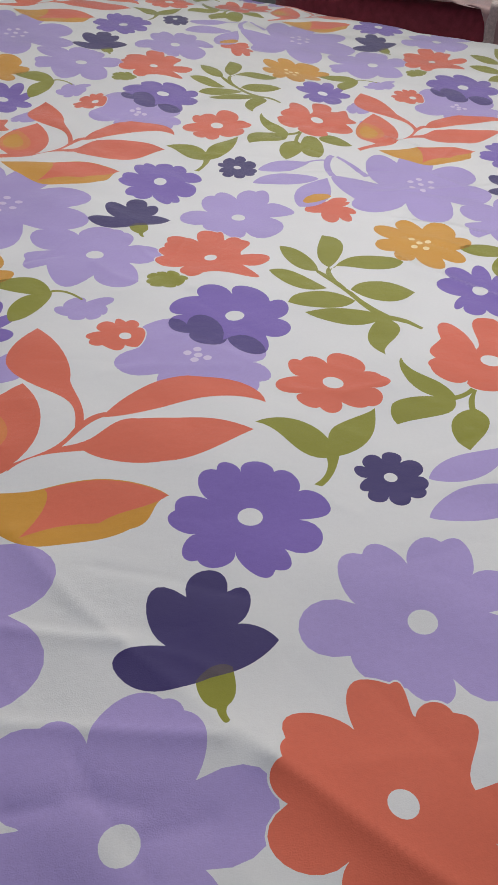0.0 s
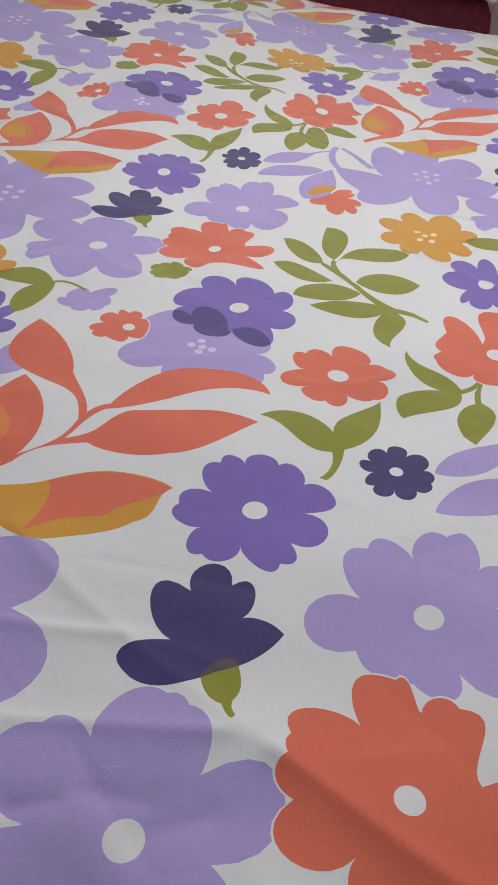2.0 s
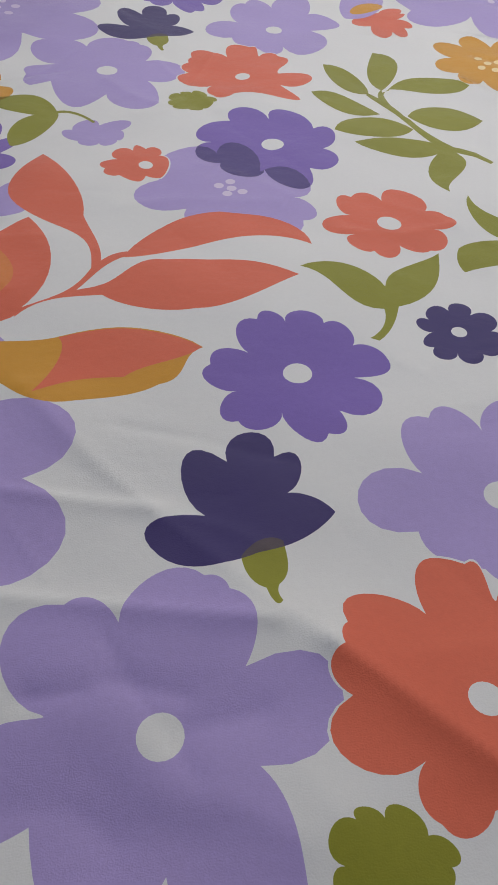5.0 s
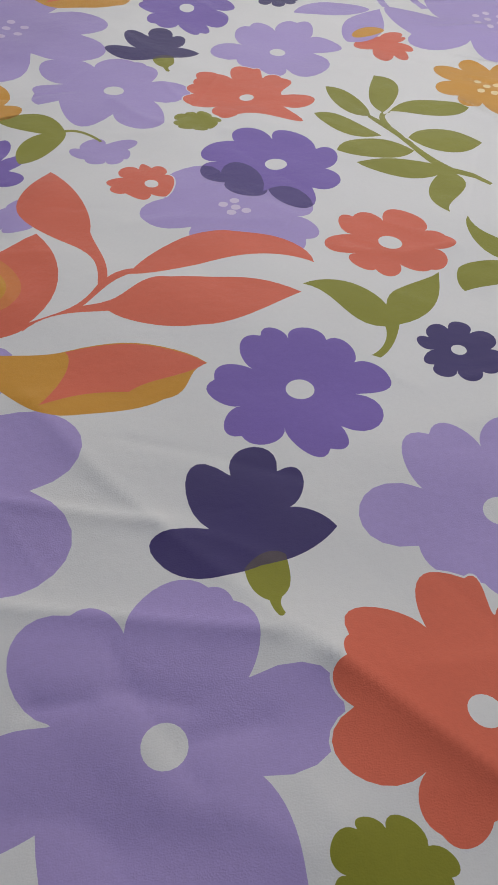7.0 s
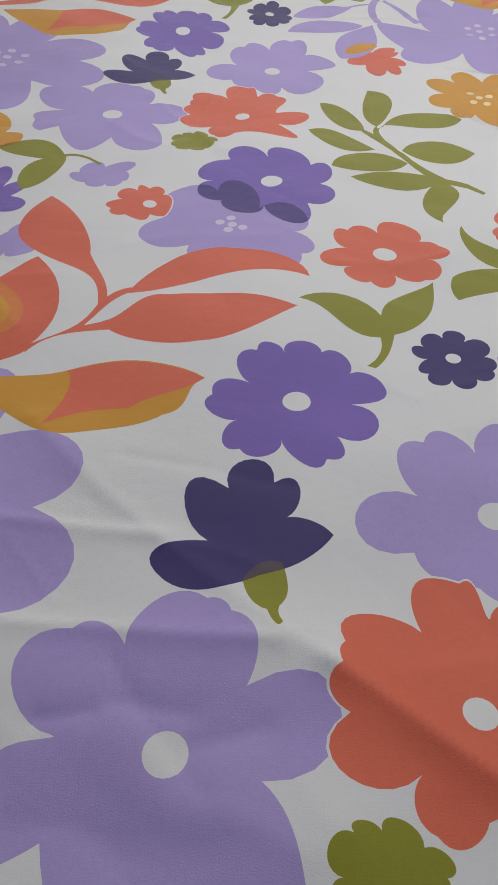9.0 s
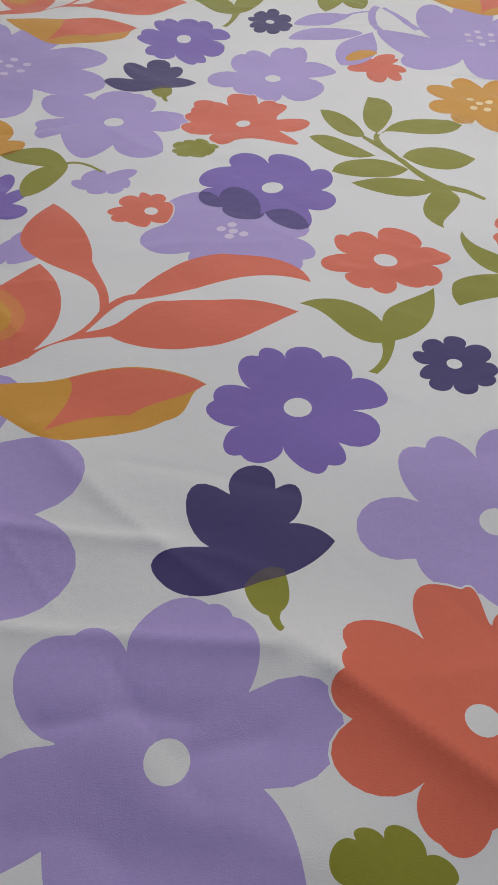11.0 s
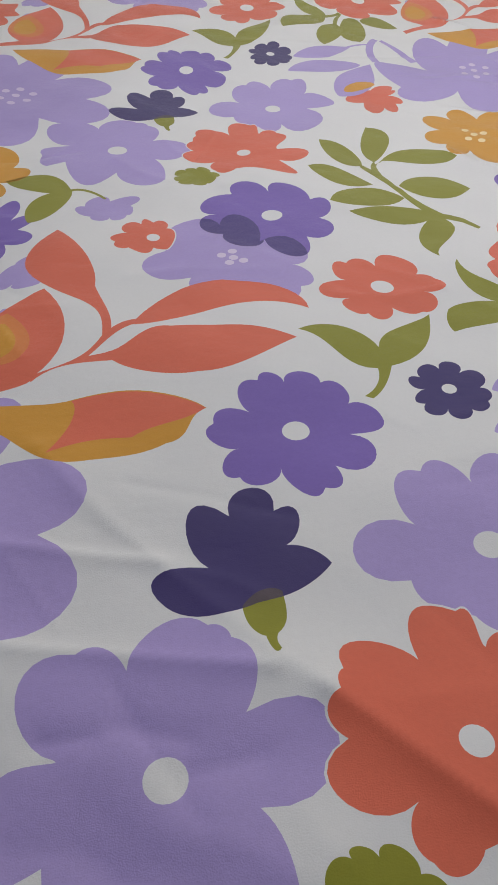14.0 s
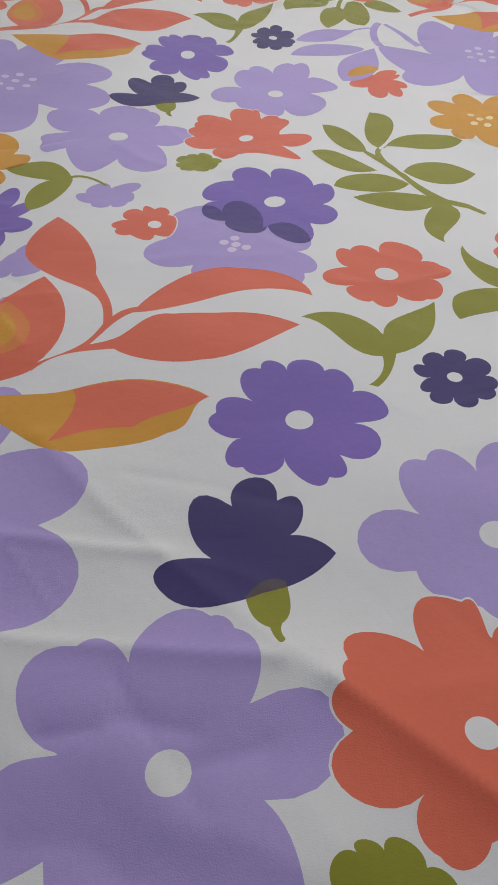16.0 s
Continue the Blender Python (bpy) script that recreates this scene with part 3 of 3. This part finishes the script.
figure("green_sprout", GREEN, [(3.89, 46.82, 7.03, 45.65, 7.92, 43.4), (8.17, 46.02, 11.02, 46.74, 12.53, 48.44), (12.37, 45.65, 11.68, 42.17, 8.65, 41.24), (8.37, 39.91, 7.91, 38.49, 6.95, 37.5), (6.75, 37.56, 6.55, 37.63, 6.36, 37.7), (7.27, 38.46, 7.79, 39.73, 7.62, 40.92), (4.65, 40.55, 4.38, 44.51, 1.9, 45.26)], [], layer=1)
figure("green_sprig", GREEN, [(21.21, 51.89, 22.03, 53.01, 22.63, 54.35), (22.77, 54.2, 22.91, 54.05, 23.05, 53.9), (22.12, 52.42, 21.69, 50.79, 21.52, 49.08), (21.33, 49.06, 21.14, 49.03, 20.95, 49.01), (21.09, 50.18, 21.23, 51.35, 21.98, 52.31), (21.34, 51.55, 20.6, 50.92, 19.68, 50.51), (19.73, 50.78, 19.79, 51.05, 19.84, 51.33)], [
    ("leaf", GREEN, 0.15, [(16.36, 54.11, 19.58, 54.92, 20.24, 51.29), (17.09, 49.41, 14.95, 55.06, 16.21, 57.33)]),
    ("leaf", GREEN, 0.24, [(13.7, 47.31, 13.8, 48.32, 14.21, 49.34), (15.58, 51.1, 18.11, 51.1, 20.12, 51.18), (19.92, 46.87, 16.71, 47.9, 14.21, 46.33)]),
    ("leaf", GREEN, 0.33, [(17.58, 44.53, 18.86, 48.65, 21.54, 49.39), (23.64, 47.07, 20.58, 44.18, 19.43, 42.39)]),
    ("leaf", GREEN, 0.42, [(9.4, 112.18, 7.74, 107.33, 11.62, 107.29), (13.34, 108.57, 13.24, 117.71, 10.03, 114.32)]),
    ("leaf", GREEN, 0.51, [(14.43, 117.92, 16.4, 115.49, 17.23, 112.98), (15.97, 112.25, 12.32, 113.07, 12.31, 114.84)])], layer=1)
sprig("green_sprig", GREEN, [
    ((-19.93, 65.80), (-26.36, 67.02), (1.09, 0.35), (-2.13, 0.62)),
    ((-19.92, 66.03), (-22.60, 60.00), (0.94, 0.48), (-1.91, 0.55))], [((-20.12, 66.10), (-18.58, 66.33), (-16.48, 65.05), 0.40, 0.29)], layer=1)
figure("green_branch", GREEN, [(10.86, 73.61, 11.09, 71.05, 12.95, 69.43), (13.76, 67.8, 14.98, 66.5, 16.42, 65.37), (17.79, 65.29, 18.81, 64.6, 19.6, 63.51), (19.5, 63.39, 19.39, 63.27, 19.29, 63.15), (18.29, 64.11, 17.07, 64.52, 15.68, 64.46), (14.4, 65.68, 13.4, 67.1, 12.54, 68.62), (11.26, 70.55, 9.31, 73.53, 10.85, 75.93)], [
    ("stem", GREEN, 0.15, [(10.44, 73.49, 11.44, 71.86, 12.33, 70.17), (12.2, 69.98, 12.08, 69.8, 11.95, 69.61), (10.85, 71.03, 9.94, 72.56, 9.14, 74.15), (9.16, 74.43, 9.18, 74.7, 9.2, 74.98)]),
    ("stem", GREEN, 0.24, [(10.87, 75.21, 10.67, 73.99, 11.01, 72.64), (10.86, 72.63, 10.7, 72.62, 10.55, 72.61), (10.2, 73.92, 10.32, 75.03, 11.58, 75.67), (11.64, 75.87, 11.71, 76.07, 11.77, 76.27)]),
    ("leaf", GREEN, 0.33, [(14.93, 83.3, 12.43, 77.62, 10.82, 75.62), (8.66, 77.83, 9.85, 81.24, 10.47, 83.76)]),
    ("leaf", GREEN, 0.42, [(7.6, 80.12, 9.75, 77.15, 9.37, 74.51), (6.19, 73.64, 4.92, 77.94, 4.86, 80.13)]),
    ("leaf", GREEN, 0.51, [(6.45, 75.34, 8.63, 71.71, 10.11, 69.85), (7.22, 68.47, 4.36, 71.1, 3.45, 73.71)]),
    ("leaf", GREEN, 0.60, [(6.28, 70.08, 11.06, 69.68, 13.06, 67.66), (11.25, 64.94, 8.05, 65.13, 5.52, 66.43)]),
    ("leaf", GREEN, 0.69, [(10.18, 65.73, 12.83, 66.59, 15.81, 65.36), (14.98, 62.31, 9.06, 62.32, 7.28, 64.57)]),
    ("leaf", GREEN, 0.78, [(12.37, 59.42, 13.7, 63.37, 15.74, 64.91), (19.54, 63.02, 14.31, 60.05, 14.78, 57.55)]),
    ("leaf", GREEN, 0.87, [(13.32, 79.56, 17.44, 79.71, 19.88, 76.72), (17.88, 73.63, 14.33, 76.61, 11.54, 75.97)]),
    ("leaf", GREEN, 0.96, [(14.23, 73.37, 18, 72.64, 20.07, 70.36), (18.13, 67.25, 14.81, 67.36, 12.76, 70)])], layer=1)
figure("coral_leaf_branch", CORAL, [(-14.6, 41.91, -15.92, 47.22, -18.72, 49.8), (-21.4, 46.38, -25.13, 41.48, -20.13, 37.93), (-21.07, 37.09, -22.14, 36.45, -23.26, 35.89), (-23.15, 35.6, -23.05, 35.3, -22.94, 35.01), (-22.31, 35.82, -16.3, 37.65, -17.03, 38.54)], [
    ("stem", CORAL, 0.3, [(-15.88, 40.1, -13.75, 40.72, -11.67, 41.07), (-11.76, 41.4, -11.85, 41.73, -11.94, 42.07), (-12.48, 41.82, -13.02, 41.58, -13.56, 41.34), (-12.74, 42.79, -12.2, 44.47, -10.72, 45.44), (-10.73, 45.65, -10.73, 45.87, -10.73, 46.08), (-11.88, 45.81, -12.48, 44.71, -12.97, 43.74), (-13.84, 40.88, -14.95, 40.3, -17.09, 38.77), (-17.06, 38.54, -17.03, 38.31, -17, 38.07)]),
    ("leaf", CORAL, 0.5, [(-12.49, 46.67, -13.9, 48.59, -14.74, 50.68), (-15.04, 54.03, -17.22, 56.73, -19.6, 58.92), (-20.81, 56.48, -22.34, 53.57, -19.96, 51.24), (-18.22, 49.61, -15.66, 49.22, -14.12, 47.3), (-13.25, 46.18, -13.09, 44.83, -12.92, 43.48), (-12.74, 43.77, -12.56, 44.05, -12.38, 44.34)]),
    ("leaf", CORAL, 0.7, [(-7.57, 45.51, -5.07, 48.21, -1.85, 48.76), (-0.35, 49.03, 1.51, 49.3, 2.87, 48.36), (2.69, 51.74, -1.91, 51.77, -4.28, 51.91), (-7.38, 51.11, -10.22, 48.44, -10.92, 45.28)]),
    ("leaf", CORAL, 0.9, [(-9.98, 39.69, -7.49, 39.59, -5.31, 39.97), (-2.08, 39.82, -0.55, 42.63, 1.79, 44.19), (-0.91, 46.11, -4.74, 45.91, -7.86, 45.19), (-10.23, 45.46, -10.53, 42.63, -12.34, 41.92), (-12.15, 41.63, -11.97, 41.35, -11.79, 41.07)]),
    ("ochre_patch", ORANGE, 1.2, [(-23.11, 42.61, -22.12, 44.77, -20.75, 46.18), (-19, 45.08, -17.41, 42.76, -18.43, 40.67), (-19.28, 39.42, -21.28, 39.42, -22.13, 40.69)]),
    ("ochre_patch", YELLOW, 1.8, [(-22.14, 42.34, -22.06, 44.22, -20.59, 44.8), (-19.61, 43.93, -18.46, 42.12, -19.53, 40.89), (-20.09, 40.08, -21.29, 40.21, -21.67, 41.1)])], layer=1)
figure("ochre_leaf", YELLOW, [(-6.9, 38.37, -10.84, 38.25, -13.64, 36.8), (-15.74, 35.63, -17.99, 35.75, -20.21, 35.12), (-19.47, 34.31, -18.68, 33.57, -17.85, 32.86), (-16.12, 31.94, -14.48, 30.02, -12.26, 30.59), (-10.46, 31.09, -8.45, 31.44, -6.95, 32.65), (-4.99, 33.14, -6.07, 35.35, -4.52, 36.04)], [
    ("coral_patch", CORAL, 1, [(-12.85, 35.77, -13.95, 32.23, -14.32, 31.22), (-12.71, 32.68, -11.47, 32.95, -9.22, 33.19), (-8, 34.76, -5.89, 34.58, -4.6, 36.05), (-7.14, 38.27, -11.02, 38.11, -13.87, 36.61)])], layer=1)

# where the cloth is pulled most: across, along and number of the print, and its slip in metres
SLIPS = {(-1, 0, 0): (-0.0419, 0.0069)}
# where one ink lies over another: the upper print, the lower one, the mixed colour and its layer
INKS = {("purple_flower", "lavender_flower"): (DEEP, 1), ("green_calyx", "navy_tulip"): (INKED, 1.6)}


def boxes_meet(p, q):
    p, q = np.array(p), np.array(q)
    return (p.min(axis=0) < q.max(axis=0)).all() and (q.min(axis=0) < p.max(axis=0)).all()


OVERPRINTS = {}
for k, (name, mat, layer, line, small) in enumerate(PRINTS):
    for other, _, _, under, _ in PRINTS:
        if (name, other) in INKS and boxes_meet(line, under):
            OVERPRINTS.setdefault(k, []).append((under, *INKS[name, other]))
LABELS = {
    "lavender_flower": "pale lavender printed flower",
    "purple_flower": "deep purple printed flower with a white centre",
    "coral_flower": "coral red printed flower with lobed petals",
    "navy_flower": "small navy printed flower with a white centre",
    "navy_tulip": "dark navy printed tulip",
    "yellow_flower": "ochre yellow printed flower with cream dots",
    "green_flower": "small olive green printed flower",
    "green_sprig": "olive green printed leaf sprig",
    "green_sprout": "olive green printed sprout with two leaves",
    "green_branch": "olive green printed branch with eight leaves",
    "coral_leaf_branch": "coral red printed branch with long leaves",
    "ochre_leaf": "ochre and coral printed leaf",
    "lavender_sprig": "pale lavender printed leaf sprig",
}
for j in range(-2, 4):
    for i in range(-3, 4):
        shift = np.array((i * U[0] + j * V[0], i * U[1] + j * V[1]))
        for k, (name, mat, layer, line, small) in enumerate(PRINTS):
            slip = SLIPS.get((i, j, k), (0.0, 0.0))
            ob = drape(name, line, mat, sheet, layer, shift + slip)
            if ob:
                tagged(ob, LABELS.get(name, ""))
                for part_name, outline, part_mat, rise in small:
                    drape(part_name, outline, part_mat, ob, layer + rise, shift + slip)
                for under, ink, rise in OVERPRINTS.get(k, []):
                    drape("petal_shade", line, ink, ob, layer + rise, shift + slip, under)

# ---- beyond the bed ----
def soft_box(name, size, bevel, mat, m, label, category, lumps=0.004):
    bm = bmesh.new()
    bmesh.ops.create_cube(bm, size=1)
    for v in bm.verts:
        v.co = Vector(v.co) * Vector(size)
    bmesh.ops.subdivide_edges(bm, edges=bm.edges[:], cuts=9, use_grid_fill=True)
    for v in bm.verts:
        core = Vector([max(-s / 2 + bevel, min(s / 2 - bevel, c)) for s, c in zip(size, v.co)])
        d = v.co - core
        if d.length > 0:
            v.co = core + d.normalized() * bevel
        v.co += Vector(noise.noise_vector(v.co * 9)) * lumps
    for f in bm.faces:
        f.smooth = True
    me = bpy.data.meshes.new(name)
    bm.to_mesh(me)
    me.materials.append(mat)
    ob = new(name, me)
    ob.matrix_world = m
    return tagged(ob, label, category)


# a maroon seat stands beyond the bed's far corner, a patterned pink cloth lies over it
SEAT = pose(0.82, 2.044, 0.30, 0, 0, -31.1)
seat = soft_box("seat", (1.38, 0.58, 0.42), 0.03, MAROON, SEAT @ pose(0, 0, -0.09), "dark maroon upholstered seat beyond the bed", "seat")


def seat_part(name, size, bevel, at, lumps):
    ob = soft_box(name, size, bevel, MAROON, SEAT @ pose(*at), "", "", lumps)
    ob.parent, ob.matrix_parent_inverse = seat, seat.matrix_world.inverted()
    return ob


seat.matrix_world = SEAT @ pose(0, 0, -0.09)
bpy.context.view_layer.update()
seat_part("cushion", (1.40, 0.60, 0.19), 0.04, (0, 0, 0.205), 0.005)
seat_part("piping", (1.39, 0.59, 0.014), 0.007, (0, 0, 0.113), 0.001)


def throw():
    """The cloth over the seat: it lies on the top and at one end hangs down the front."""
    us, vs = np.linspace(-0.50, 0.69, 90), np.linspace(-0.46, 0.29, 60)
    verts, faces = [], []
    for v in vs:
        for u in us:
            free = 0.16 * min(max((u + 0.13) / 0.03, 0.0), 1.0) + 0.006 * math.sin(u * 31)
            down = max(0.0, min(-v - 0.30, free))
            y = max(v, -0.306) - 0.006 * math.sin(u * 45 + v * 20) * (down > 0) + 0.004 * noise.noise((u * 12, v * 12, 3))
            z = 0.306 - down + 0.004 * noise.noise((u * 8, v * 8, 0)) + 0.002 * math.sin(u * 40 + v * 9)
            verts.append(tuple(SEAT @ Vector((u, y - 0.002, z))))
    w = len(us)
    for r in range(len(vs) - 1):
        for c in range(w - 1):
            faces.append((r * w + c, r * w + c + 1, (r + 1) * w + c + 1, (r + 1) * w + c))
    return mesh_object("throw", verts, faces, PINK)


cloth = tagged(throw(), "pale pink patterned cloth spread over the maroon seat", "throw")
# the pale trim along the throw's hanging side
TRIM = []
for k in range(40):
    v = 0.20 - 0.66 * k / 39
    down = max(0.0, -v - 0.30)
    for side in (-0.012, 0.012):
        TRIM.append(tuple(SEAT @ Vector((-0.105 + side + 0.002 * math.sin(k * 1.9), max(v, -0.306) - 0.010, 0.316 - min(down, 0.15)))))
mesh_object("trim", TRIM, [(2 * k, 2 * k + 1, 2 * k + 3, 2 * k + 2) for k in range(39)], LACE, cloth, "pale stitched trim")
# its printed sprays
for k in range(26):
    cu, cv = random.uniform(-0.45, 0.62), random.uniform(-0.27, 0.26)
    ring = []
    for i in range(14):
        r = random.uniform(0.018, 0.034) * (1.0 if i % 2 else 0.55)
        ring.append(tuple(SEAT @ Vector((cu + r * math.cos(i * math.tau / 14), cv + r * math.sin(i * math.tau / 14), 0.314))))
    mesh_object("rose_spray", ring, [tuple(range(14))], ROSE, cloth)
